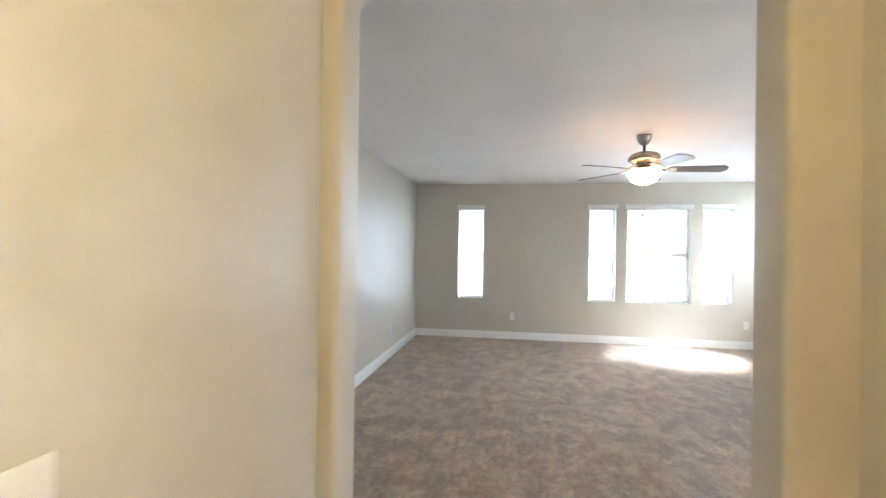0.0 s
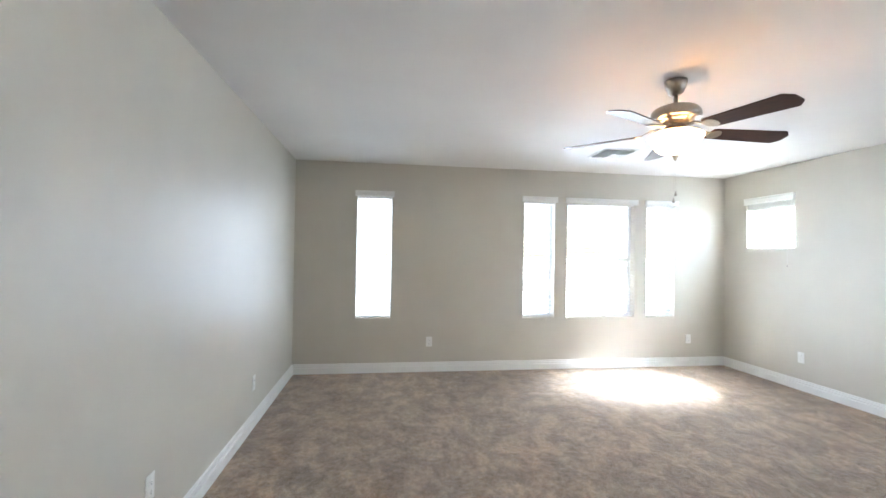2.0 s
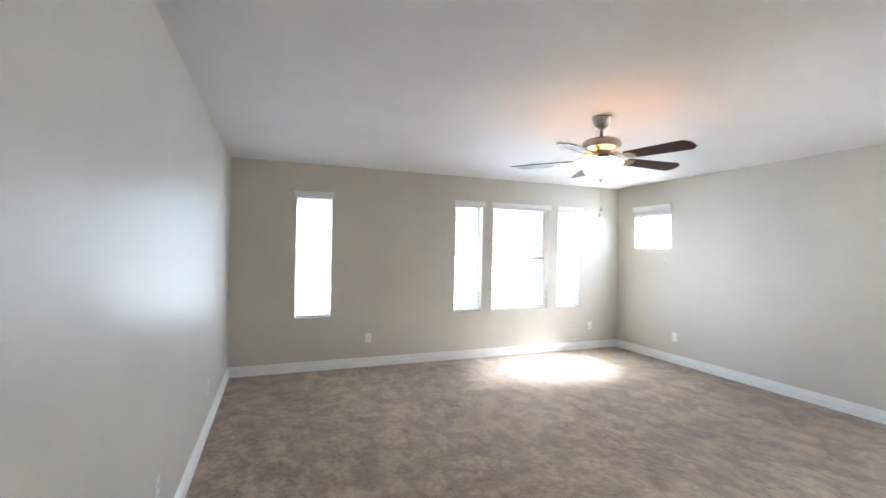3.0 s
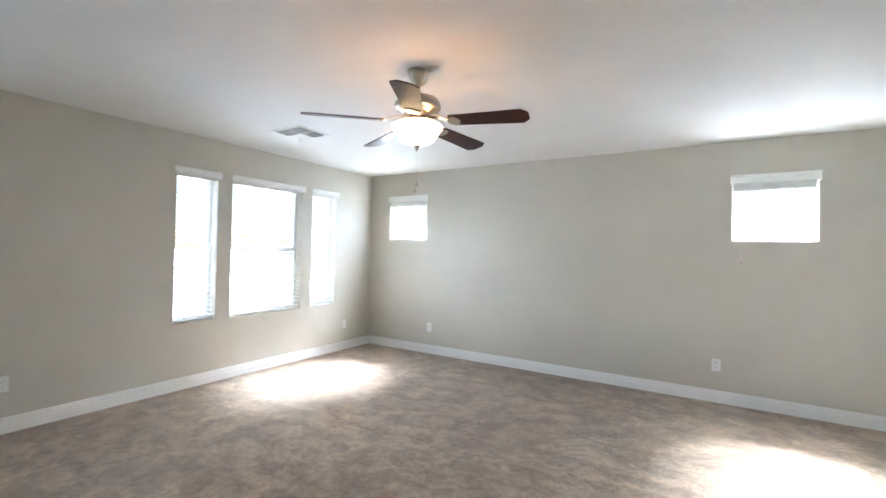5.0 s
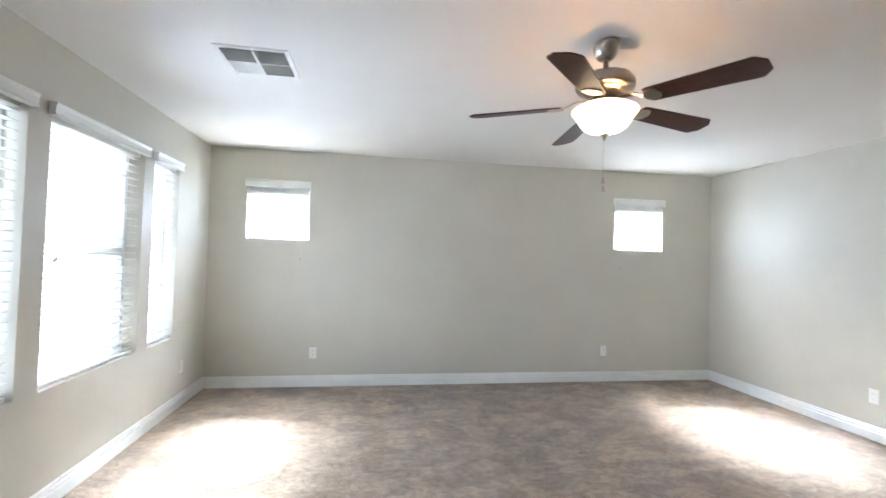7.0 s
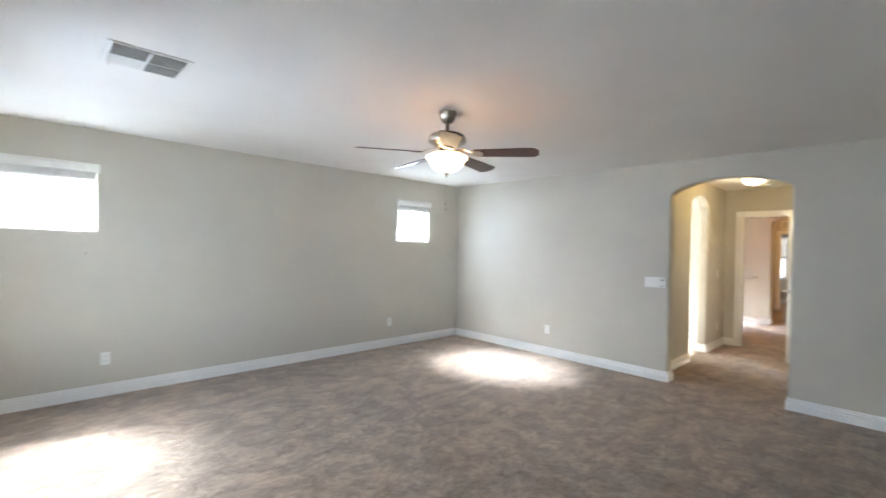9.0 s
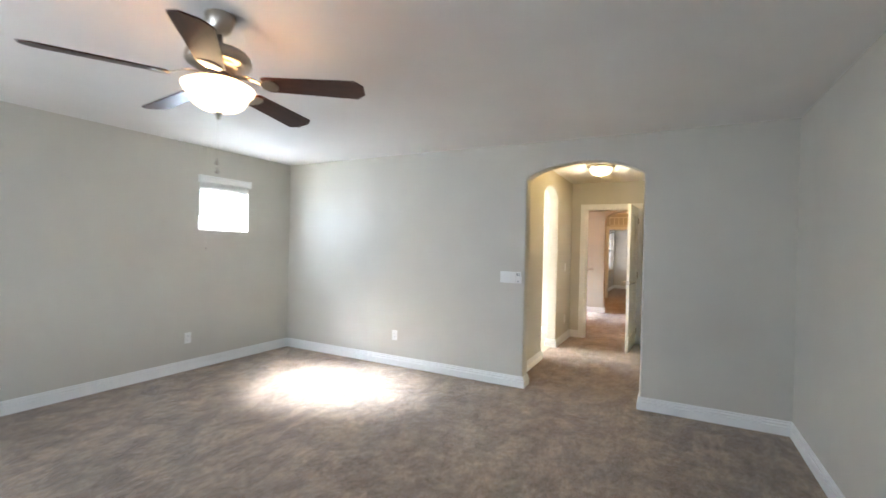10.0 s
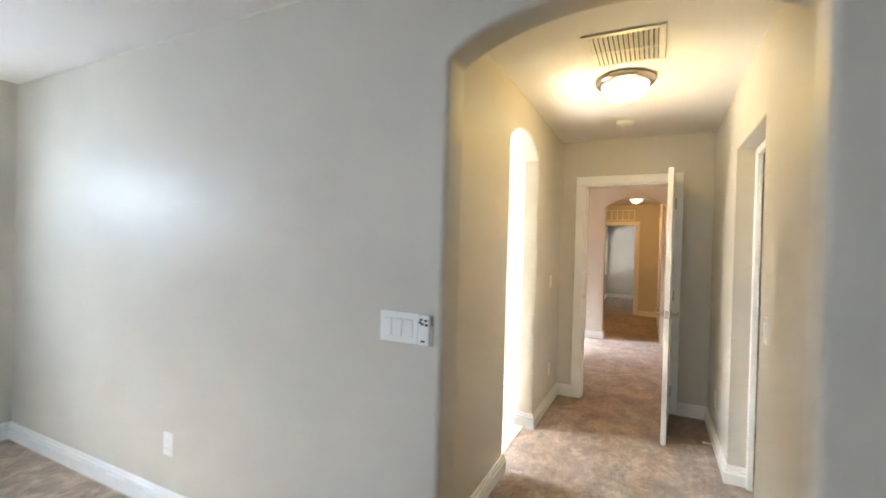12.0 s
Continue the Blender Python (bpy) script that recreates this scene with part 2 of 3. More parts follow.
def arched_wall(name, axis, u0, u1, d0, d1, a, c, spring, rise, z1=2.44, label="painted plaster wall with an arched opening"):
    """A wall with one arched opening from a to c that reaches the floor; the arch edges are bullnosed."""
    bm = bmesh.new()

    def P(u, d, z):
        return (u, d, z) if axis == 'x' else (d, u, z)

    curve = arch_curve(a, c, spring, rise)
    inner = [(a, 0.0)] + curve + [(c, 0.0)]
    # normals of the opening's outline, pointing into the wall
    norm = []
    for i in range(len(inner)):
        p, q = inner[max(i - 1, 0)], inner[min(i + 1, len(inner) - 1)]
        v = Vector((q[0] - p[0], q[1] - p[1])).normalized()
        norm.append((-v.y, v.x))
    norm[0], norm[-1] = (-1.0, 0.0), (1.0, 0.0)
    r, k = 0.020, 5
    rows = []
    for i in range(k + 1):
        th = math.pi / 2 * i / k
        rows.append((r * (1 - math.sin(th)), d0 + r * (1 - math.cos(th))))
    rows += [(off, d1 - (d - d0)) for off, d in reversed(rows)]
    ring = [[bm.verts.new(P(u + nx * off, d, z + nz * off)) for (u, z), (nx, nz) in zip(inner, norm)] for off, d in rows]
    for r0, r1 in zip(ring, ring[1:]):
        for i in range(len(inner) - 1):
            bm.faces.new((r0[i], r0[i + 1], r1[i + 1], r1[i])).smooth = True
    for row, d in ((ring[0], d0), (ring[-1], d1)):
        lo, hi, top_l = (bm.verts.new(P(u0, d, z)) for z in (0, spring, z1))
        lo2, hi2, top_r = (bm.verts.new(P(u1, d, z)) for z in (0, spring, z1))
        tops = []
        for vert in row[1:-1]:
            tops.append(bm.verts.new((vert.co.x, d, z1) if axis == 'x' else (d, vert.co.y, z1)))
        bm.faces.new((row[0], row[1], hi, lo))
        bm.faces.new((row[-1], row[-2], hi2, lo2))
        bm.faces.new((hi, row[1], tops[0], top_l))
        bm.faces.new((hi2, row[-2], tops[-1], top_r))
        for i in range(len(curve) - 1):
            bm.faces.new((row[1 + i], row[2 + i], tops[i + 1], tops[i]))
    for u in (u0, u1):
        q = [bm.verts.new(P(u, d0, 0)), bm.verts.new(P(u, d1, 0)), bm.verts.new(P(u, d1, z1)), bm.verts.new(P(u, d0, z1))]
        bm.faces.new(q)
    return tagged(part(name, bm, WALL), label, "wall", kind="structure")


def solid_wall(name, x0, x1, y0, y1, z0=0.0, z1=2.44, label="painted plaster wall", material=None):
    return tagged(part(name, boxed(x0, x1, y0, y1, z0, z1), material or WALL), label, "wall", kind="structure")


# baseboard section: depth from the wall, height
SKIRT = [(0, 0), (0.018, 0), (0.018, 0.064), (0.016, 0.067), (0.003, 0.068), (0.003, 0.077), (0.014, 0.078), (0.0145, 0.088), (0.012, 0.091), (0.003, 0.092), (0.003, 0.099), (0.009, 0.100), (0.009, 0.107), (0.005, 0.112), (0, 0.113)]


def skirting(p0, p1, m0=-1, m1=-1, k=1.0):
    """A baseboard from p0 to p1, the wall on the right hand of the way. m: +1 at an outside corner, -1 at an inside one, 0 square."""
    p0, p1 = Vector((*p0, 0)), Vector((*p1, 0))
    d = (p1 - p0).normalized()
    n = Vector((-d.y, d.x, 0))
    bm = bmesh.new()
    a = [bm.verts.new(p0 + d * (-m0 * w) + n * w + Vector((0, 0, h * k))) for w, h in SKIRT]
    c = [bm.verts.new(p1 + d * (m1 * w) + n * w + Vector((0, 0, h * k))) for w, h in SKIRT]
    for i in range(len(SKIRT)):
        j = (i + 1) % len(SKIRT)
        bm.faces.new((a[i], a[j], c[j], c[i]))
    bm.faces.new(a)
    bm.faces.new(list(reversed(c)))
    return tagged(part("baseboard", bm, TRIM), "white painted profiled wooden baseboard", "baseboard", kind="structure")


# ---- the plan ----
XW, XE, YS, YN, H = -1.311, 4.12, 1.56, 7.238, 2.44
XO, YO = XE + 0.17, YN + 0.17
AW, AE = -0.236, 0.826              # arch into the room
HW, HE, HY0, HY1 = -0.290, 0.972, -1.328, 1.41
N_WIN = [(-0.612, -0.214), (1.395, 1.790), (1.952, 2.858), (3.018, 3.415)]
NZ0, NZ1 = 0.632, 2.075
E_WIN = [(6.258, 6.875), (2.207, 2.824)]
EZ0, EZ1 = 1.520, 2.085

# floor and ceiling
tagged(part("floor", boxed(-1.6, 4.2, -11.6, 7.3, -0.2, 0.0), CARPET), "taupe brown cut-pile carpet with vacuum marks", "carpet", kind="structure")
tagged(part("ceiling", boxed(-1.6, XO, -11.6, YO, H, H + 0.2), CEIL), "white painted ceiling with light texture", "ceiling", kind="structure")

tagged(part("floor_bathroom", boxed(HE + 0.065, XE, HY0, HY1, 0.0, 0.006, 0.002), TILE), "pale beige vinyl bathroom floor", "floor", kind="structure")

# bedroom walls
holed_wall("wall_north", 'x', XW - 0.12, XO, YN, YO, [(a, c, NZ0, NZ1) for a, c in N_WIN], label="greige painted wall with tall narrow windows")
# the third opening serves the added, unseen bathroom window
holed_wall("wall_east", 'y', HY0 - 0.12, YN, XE, XO, [(a, c, EZ0, EZ1) for a, c in E_WIN] + [(-0.75, 0.75, 0.9, 2.1)], label="greige painted wall with two small high windows")
# runs on south past the hall, unseen, to keep stray daylight out
solid_wall("wall_west", XW - 0.12, XW, HY0 - 0.12, YN, label="greige painted wall with a soft sheen")
arched_wall("wall_south", 'x', XW, XE, HY1, YS, AW, AE, 2.072, 0.152, label="greige painted wall with a bullnosed arched opening")

# hall walls
arched_wall("wall_hall_east", 'y', HY0, HY1, HE, HE + 0.13, -0.415, 0.335, 2.085, 0.145, label="hall wall with an arched opening into a bright bathroom")
holed_wall("wall_hall_west", 'y', HY0, HY1, HW - 0.13, HW, [(-0.22, 0.54, 0.0, 2.05)], label="hall wall with a recessed closet doorway")
holed_wall("wall_hall_south", 'x', XW, XE, HY0 - 0.12, HY0, [(0.008, 0.760, 0.0, 2.03)], label="hall end wall with a doorway")

# landing, second hall and far room
LY = -4.38
# opening for an added, unseen window that lights the landing
holed_wall("wall_landing_east", 'y', LY - 0.13, HY0 - 0.12, 3.3, 3.46, [(-4.28, -3.48, 0.7, 2.1)], label="landing wall with a window")
solid_wall("wall_landing_west", -1.12, -1.0, LY, HY0 - 0.12)
arched_wall("wall_landing_south", 'x', -1.0, 3.3, LY - 0.13, LY, 0.0, 0.855, 2.085, 0.150, label="landing wall with an arched opening")
FY = -7.58
DW, DE, DH = 0.515, 1.205, 2.0       # doorway at the end of the passage
solid_wall("wall_passage_east", 1.32, 1.42, FY, LY - 0.13)
holed_wall("wall_passage_west", 'y', FY, LY - 0.13, -0.05, 0.05, [(-7.34, -6.58, 0.0, 2.03)], label="passage wall with a door")
holed_wall("wall_passage_south", 'x', -0.6, 1.42, FY - 0.12, FY, [(DW, DE, 0.0, DH)], label="passage end wall with a doorway")
solid_wall("wall_passage_pier", 0.05, 0.405, FY, FY + 0.12, label="yellow-lit pier beside the far doorway")
BY = -11.1
solid_wall("wall_far_south", -0.6, 1.57, BY - 0.12, BY)
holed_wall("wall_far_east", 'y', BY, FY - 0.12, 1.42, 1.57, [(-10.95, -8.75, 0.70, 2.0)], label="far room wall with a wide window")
solid_wall("wall_far_west", -0.72, -0.6, BY, FY - 0.12)

# outdoors
tagged(part("ground", boxed(-600, 600, -600, 600, -3.3, -3.1), GROUND), "pale gravel ground reaching the horizon", "ground", kind="structure")

# baseboards, the wall on the right hand
skirting((XE, YN), (XW, YN))
skirting((XE, YS), (XE, YN))
skirting((XW, YN), (XW, YS))
skirting((XW, YS), (AW, YS), -1, 1)
skirting((AE, YS), (XE, YS), 1, -1)
skirting((AW, YS), (AW, HY1), 1, 1)
skirting((AE, HY1), (AE, YS), 1, 1)
skirting((AW, HY1), (HW, HY1), 1, -1)
skirting((HE, HY1), (AE, HY1), -1, 1)
skirting((HE, 0.335), (HE, HY1), 1, -1)
skirting((HE + 0.13, 0.335), (HE, 0.335), 1, 1)
skirting((HE, -0.415), (HE + 0.13, -0.415), 1, 1)
skirting((HE, HY0), (HE, -0.415), -1, 1)
skirting((0.834, HY0), (HE, HY0), 0, -1)
skirting((HW, HY0), (-0.066, HY0), -1, 0)
skirting((HW, -0.22), (HW, HY0), 1, -1)
skirting((HW - 0.095, -0.22), (HW, -0.22), 0, 1)
skirting((HW, HY1), (HW, 0.54), -1, 1)
skirting((HW, 0.54), (HW - 0.095, 0.54), 1, 0)
skirting((HE + 0.13, 1.41), (HE + 0.13, 0.335), -1, 1)
skirting((HE + 0.13, -0.415), (HE + 0.13, HY0), 1, -1)
skirting((HE + 0.13, HY0), (XE, HY0), -1, -1)
skirting((XE, HY0), (XE, HY1), -1, -1)
skirting((0.855, LY - 0.13), (0.855, LY), 1, 1)
skirting((0.855, LY), (3.3, LY), 1, -1)
skirting((0.05, FY + 0.12), (0.405, FY + 0.12), -1, 1)
skirting((0.405, FY + 0.12), (0.405, FY), 1, 0)
skirting((-0.6, BY), (1.42, BY), -1, -1)
skirting((1.42, BY), (1.42, FY - 0.12), -1, -1)

# ---- windows and blinds: local x along the wall, y outwards, z up from the sill ----


def window(name, w, h, m, rail=None, label="white vinyl window"):
    rh = 0.026 if w > 0.6 else 0.008
    e = thing(name, m, label, "window", kind="structure")
    y0, y1, t = 0.095, 0.150, 0.034
    bm = bmesh.new()
    box(bm, -w / 2, -w / 2 + t, y0, y1, 0, h, 0.004)
    box(bm, w / 2 - t, w / 2, y0, y1, 0, h, 0.004)
    box(bm, -w / 2 + t, w / 2 - t, y0 + 0.001, y1, 0, t, 0.004)
    box(bm, -w / 2 + t, w / 2 - t, y0 + 0.001, y1, h - t, h, 0.004)
    part("window_frame", bm, VINYL, e)
    spans = [(t, h - t)] if rail is None else [(t, rail - rh), (rail + rh, h - t)]
    if rail is not None:
        bm = bmesh.new()
        box(bm, -w / 2 + t, w / 2 - t, y0 + 0.004, y1 - 0.004, rail - rh, rail + rh, 0.002)
        if w > 0.6:
            box(bm, -0.04, 0.04, y0 - 0.012, y0 + 0.003, rail + 0.004, rail + 0.018, 0.003)
        part("meeting_rail", bm, VINYL, e)
    for a, c in spans:
        p = part("pane", boxed(-w / 2 + t, w / 2 - t, 0.122, 0.126, a, c), GLASS, e)
        p.visible_shadow = False
    return e


def valance(parent, w, h, top, drop):
    """The moulded front board of a blind, returned at its ends."""
    bm = bmesh.new()
    sec = [(-0.002, top), (-0.040, top), (-0.044, top - 0.006), (-0.040, top - 0.016), (-0.036, top - 0.022), (-0.036, top - drop + 0.012), (-0.040, top - drop + 0.006), (-0.040, top - drop), (-0.002, top - drop)]
    a = [bm.verts.new((-w / 2, y, z)) for y, z in sec]
    c = [bm.verts.new((w / 2, y, z)) for y, z in sec]
    for i in range(len(sec)):
        j = (i + 1) % len(sec)
        bm.faces.new((a[i], a[j], c[j], c[i]))
    bm.faces.new(a)
    bm.faces.new(list(reversed(c)))
    return part("valance", bm, PLASTIC, parent)


def slat_mesh(w):
    """One faux-wood slat, 50 mm deep, gently crowned."""
    bm = bmesh.new()
    prof = [(-0.025, 0.0), (-0.012, 0.0016), (0.0, 0.0021), (0.012, 0.0016), (0.025, 0.0)]
    rows = []
    for x in (-w / 2, w / 2):
        rows.append([bm.verts.new((x, y, z + 0.0013)) for y, z in prof] + [bm.verts.new((x, y, z - 0.0013)) for y, z in reversed(prof)])
    n = len(rows[0])
    for i in range(n):
        j = (i + 1) % n
        bm.faces.new((rows[0][i], rows[0][j], rows[1][j], rows[1][i]))
    bm.faces.new(rows[0])
    bm.faces.new(list(reversed(rows[1])))
    return bm


def tassel(parent, x, y, z_top, z_end, name="pull_cord"):
    bm = bmesh.new()
    tube(bm, (x, y, z_end + 0.02), (x, y, z_top), 0.0006, 6)
    c = part(name, bm, PLASTIC, parent)
    part("tassel", lathe([(0, 0.026), (0.003, 0.025), (0.005, 0.018), (0.0075, 0.004), (0.007, 0), (0, 0)], 12, (x, y, z_end)), NICKEL_D, c, "grey cord tassel", True)


def lowered_blind(w, h, m, cords, seed, tassel_x=None, tilt=4.0):
    e = thing("window_blind", m, "lowered white two-inch slat blind with open slats", "window blind", "north wall blinds")
    yb = 0.045
    valance(e, w + 0.05, h, h + 0.038, 0.066)
    part("head_rail", boxed(-w / 2 + 0.006, w / 2 - 0.006, yb - 0.026, yb + 0.026, h - 0.045, h - 0.004, 0.002), PLASTIC, e)
    part("bottom_rail", boxed(-w / 2 + 0.012, w / 2 - 0.012, yb - 0.025, yb + 0.025, 0.006, 0.024, 0.004), SLAT, e)
    rnd = random.Random(seed)
    n = int((h - 0.085) / 0.0455)
    first = None
    for i in range(n):
        z = 0.046 + i * (h - 0.11) / (n - 1)
        mm = pose(rnd.uniform(-0.001, 0.001), yb + rnd.uniform(-0.0015, 0.0015), z, tilt + rnd.uniform(-1.5, 1.5), rnd.uniform(-0.15, 0.15), 0)
        if first is None:
            first = part("slat", slat_mesh(w - 0.022), SLAT, e)
            first.matrix_basis = mm
        else:
            share(first, mm, e)
    for x in cords:
        bm = bmesh.new()
        for dy in (-0.026, 0.026):
            tube(bm, (x, yb + dy, 0.02), (x, yb + dy, h - 0.04), 0.0012, 5)
        part("ladder_cord", bm, PLASTIC, e)
    if tassel_x is not None:
        tassel(e, tassel_x, yb - 0.034, h - 0.04, 0.655)
        tassel(e, tassel_x + 0.018, yb - 0.034, h - 0.04, 0.668)
    return e


def raised_blind(w, h, m, cord_x, seed):
    e = thing("window_blind", m, "white slat blind drawn up into a stack under its valance", "window blind", "east wall blinds")
    yb = 0.045
    valance(e, w + 0.028, h, h + 0.036, 0.078)
    part("head_rail", boxed(-w / 2 + 0.006, w / 2 - 0.006, yb - 0.026, yb + 0.026, h - 0.045, h - 0.004, 0.002), PLASTIC, e)
    rnd = random.Random(seed)
    first = None
    for i in range(12):
        mm = pose(rnd.uniform(-0.002, 0.002), yb - 0.03 + rnd.uniform(-0.003, 0.003), h - 0.050 - i * 0.0042, rnd.uniform(-1, 1), 0, 0)
        if first is None:
            first = part("slat", slat_mesh(w - 0.022), SLAT, e)
            first.matrix_basis = mm
        else:
            share(first, mm, e)
    part("bottom_rail", boxed(-w / 2 + 0.012, w / 2 - 0.012, yb - 0.058, yb - 0.006, h - 0.118, h - 0.101, 0.004), SLAT, e)
    tassel(e, cord_x, -0.012, h - 0.05, -0.215)
    return e


for k, (a, c) in enumerate(N_WIN):
    w, mid, h = c - a, (a + c) / 2, NZ1 - NZ0
    window("window_%d" % (k + 1), w, h, pose(mid, YN, NZ0), 0.717 if k in (0, 2) else None, "white vinyl window overlooking a bright outdoors")
    cords = (-0.30, 0.0, 0.30) if k == 2 else (-0.12, 0.12)
    lowered_blind(w, h, pose(mid, YN, NZ0), cords, 10 + k, -0.37 if k == 2 else None)
    flux = SKY_FLUX * w * h * (1.10, 0.24, 0.66, 0.26)[k]
    if k == 2:
        window_light("window_daylight", 0.035, h - 0.15, look((a + 0.020, YN - 0.030, NZ0 + h / 2 - 0.055), (a + 0.14, YN - 1, NZ0 + h / 2 - 0.195)), flux, 146)
    else:
        window_light("window_daylight", w - 0.02, h - 0.09, look((mid, YN + 0.086, NZ0 + h / 2 - 0.01), (mid, YN - 1, NZ0 + h / 2 - 0.01)), flux)
for k, (a, c) in enumerate(E_WIN):
    w, mid, h = c - a, (a + c) / 2, EZ1 - EZ0
    window("window_%d" % (k + 5), w, h, pose(XE, mid, EZ0, 0, 0, -90), None, "small high white vinyl window")
    raised_blind(w, h, pose(XE, mid, EZ0, 0, 0, -90), (0.235 if k == 0 else -0.235), 30 + k)
    window_light("window_daylight", w - 0.08, h - 0.16, look((XE + 0.088, mid, EZ0 + h / 2 - 0.045), (XE - 1, mid, EZ0 + h / 2 - 0.495)), (0.95 if k == 0 else 1.4) * SKY_FLUX * w * h, 155)

# windows of the neighbouring spaces; bathroom and landing ones are unseen additions
window("window_7", 1.5, 1.2, pose(XE, 0.0, 0.9, 0, 0, -90), 0.6, "white vinyl bathroom window")
window("window_8", 0.8, 1.4, pose(3.3, -3.88, 0.7, 0, 0, -90), 0.7, "white vinyl landing window")
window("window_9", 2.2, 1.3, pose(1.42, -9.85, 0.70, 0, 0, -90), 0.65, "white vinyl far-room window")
# warm lamp at the added window, there to brighten the bathroom
window_light("window_daylight", 1.4, 1.1, look((XO + 0.02, 0.0, 1.5), (0, 0.0, 1.5)), SKY_FLUX * 0.95, 180, (1.0, 0.94, 0.80))
# narrow beam from the added window makes the pale strip on the landing carpet
window_light("window_daylight", 0.7, 1.3, look((3.48, -3.88, 1.4), (0.5, -3.90, 0.0)), SKY_FLUX * 0.55, 45, (0.84, 0.92, 1.10))
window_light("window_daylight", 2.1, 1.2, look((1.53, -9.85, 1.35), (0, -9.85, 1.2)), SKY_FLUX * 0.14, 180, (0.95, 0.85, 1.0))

# ---- ceiling fan ----


def ceiling_fan(x, y, angle):
    e = thing("ceiling_fan", pose(x, y, H), "brushed nickel ceiling fan with dark wood blades and lit bowl", "ceiling fan")
    part("canopy", lathe([(0, 0), (0.062, 0), (0.064, -0.006), (0.062, -0.022), (0.055, -0.048), (0.042, -0.074), (0.028, -0.085), (0.018, -0.090), (0, -0.090)], 48), NICKEL, e, "brushed nickel canopy", True)
    part("downrod", lathe([(0, -0.080), (0.0125, -0.080), (0.0125, -0.150), (0.022, -0.152), (0.024, -0.166), (0, -0.166)], 24), NICKEL, e, "", True)
    part("motor_housing", lathe([(0, -0.152), (0.038, -0.152), (0.086, -0.158), (0.118, -0.170), (0.134, -0.188), (0.139, -0.204), (0.139, -0.220), (0.133, -0.231), (0.112, -0.238), (0.100, -0.248), (0.090, -0.262), (0.062, -0.270), (0, -0.270)], 56), NICKEL, e, "brushed nickel motor housing", True)
    part("switch_housing", lathe([(0, -0.262), (0.052, -0.262), (0.056, -0.268), (0.056, -0.300), (0.108, -0.305), (0.120, -0.309), (0.120, -0.313), (0.080, -0.315), (0, -0.315)], 40), NICKEL, e, "", True)
    # open-topped frosted bowl with a thin wall
    outer = [(0.152, -0.330), (0.154, -0.335), (0.151, -0.346), (0.139, -0.360), (0.129, -0.374), (0.121, -0.390), (0.106, -0.413), (0.080, -0.431), (0.044, -0.443), (0.0, -0.446)]
    inner = [(0.0, -0.442), (0.042, -0.438), (0.076, -0.428), (0.101, -0.410), (0.116, -0.388), (0.124, -0.372), (0.134, -0.358), (0.146, -0.344), (0.149, -0.335), (0.148, -0.330), (0.152, -0.330)]
    part("bowl", lathe(outer + inner, 56), BOWL, e, "lit frosted glass bowl", True)
    part("stem", lathe([(0, -0.31), (0.006, -0.31), (0.006, -0.444), (0, -0.444)], 12), NICKEL_D, e)
    part("finial", lathe([(0, -0.444), (0.020, -0.446), (0.021, -0.452), (0.012, -0.459), (0.010, -0.468), (0.006, -0.478), (0, -0.480)], 24), NICKEL, e, "", True)
    # blades with their irons
    bm = bmesh.new()
    pts = [(0.205, -0.048), (0.222, -0.056), (0.626, -0.072), (0.632, -0.070), (0.664, -0.036), (0.667, -0.030), (0.667, 0.030), (0.664, 0.036), (0.632, 0.070), (0.626, 0.072), (0.222, 0.056), (0.205, 0.048)]
    lo = [bm.verts.new((px, py, -0.003)) for px, py in pts]
    up = [bm.verts.new((px, py, 0.003)) for px, py in pts]
    bm.faces.new(list(reversed(lo)))
    bm.faces.new(up)
    for i in range(len(pts)):
        j = (i + 1) % len(pts)
        bm.faces.new((lo[i], lo[j], up[j], up[i]))
    blade = None
    for k in range(5):
        a = angle + 72 * k
        mm = pose(0, 0, -0.305, 0, 0, a) @ pose(0, 0, 0, 0, 1.6, 0) @ pose(0, 0, 0, -12, 0, 0)
        if blade is None:
            blade = part("blade", bm, WOOD, e, "dark walnut fan blade with clipped corners")
            blade.matrix_basis = mm
            ib = bmesh.new()
            box(ib, 0.07, 0.135, -0.016, 0.016, 0.024, 0.030, 0.002)
            arm = [(0.12, 0.027, 0.014), (0.15, 0.020, 0.012), (0.18, 0.006, 0.012), (0.205, -0.002, 0.016)]
            for (xa, za, wa), (xb, zb, wb) in zip(arm, arm[1:]):
                q = []
                for xx, zz, ww in ((xa, za, wa), (xb, zb, wb)):
                    q.append([ib.verts.new((xx, sy * ww, zz + sz * 0.003)) for sy, sz in ((-1, -1), (1, -1), (1, 1), (-1, 1))])
                for i in range(4):
                    j = (i + 1) % 4
                    ib.faces.new((q[0][i], q[0][j], q[1][j], q[1][i]))
            # spade plate under the blade root
            sp = [(0.195, -0.020), (0.215, -0.040), (0.245, -0.045), (0.262, -0.030), (0.272, 0.0), (0.262, 0.030), (0.245, 0.045), (0.215, 0.040), (0.195, 0.020)]
            l2 = [ib.verts.new((px, py, -0.0085)) for px, py in sp]
            u2 = [ib.verts.new((px, py, -0.0035)) for px, py in sp]
            ib.faces.new(list(reversed(l2)))
            ib.faces.new(u2)
            for i in range(len(sp)):
                j = (i + 1) % len(sp)
                ib.faces.new((l2[i], l2[j], u2[j], u2[i]))
            for sx, sy in ((0.225, -0.025), (0.225, 0.025), (0.255, 0.0)):
                lathe([(0, -0.0105), (0.004, -0.010), (0.005, -0.0085), (0, -0.008)], 10, (sx, sy, 0), ib)
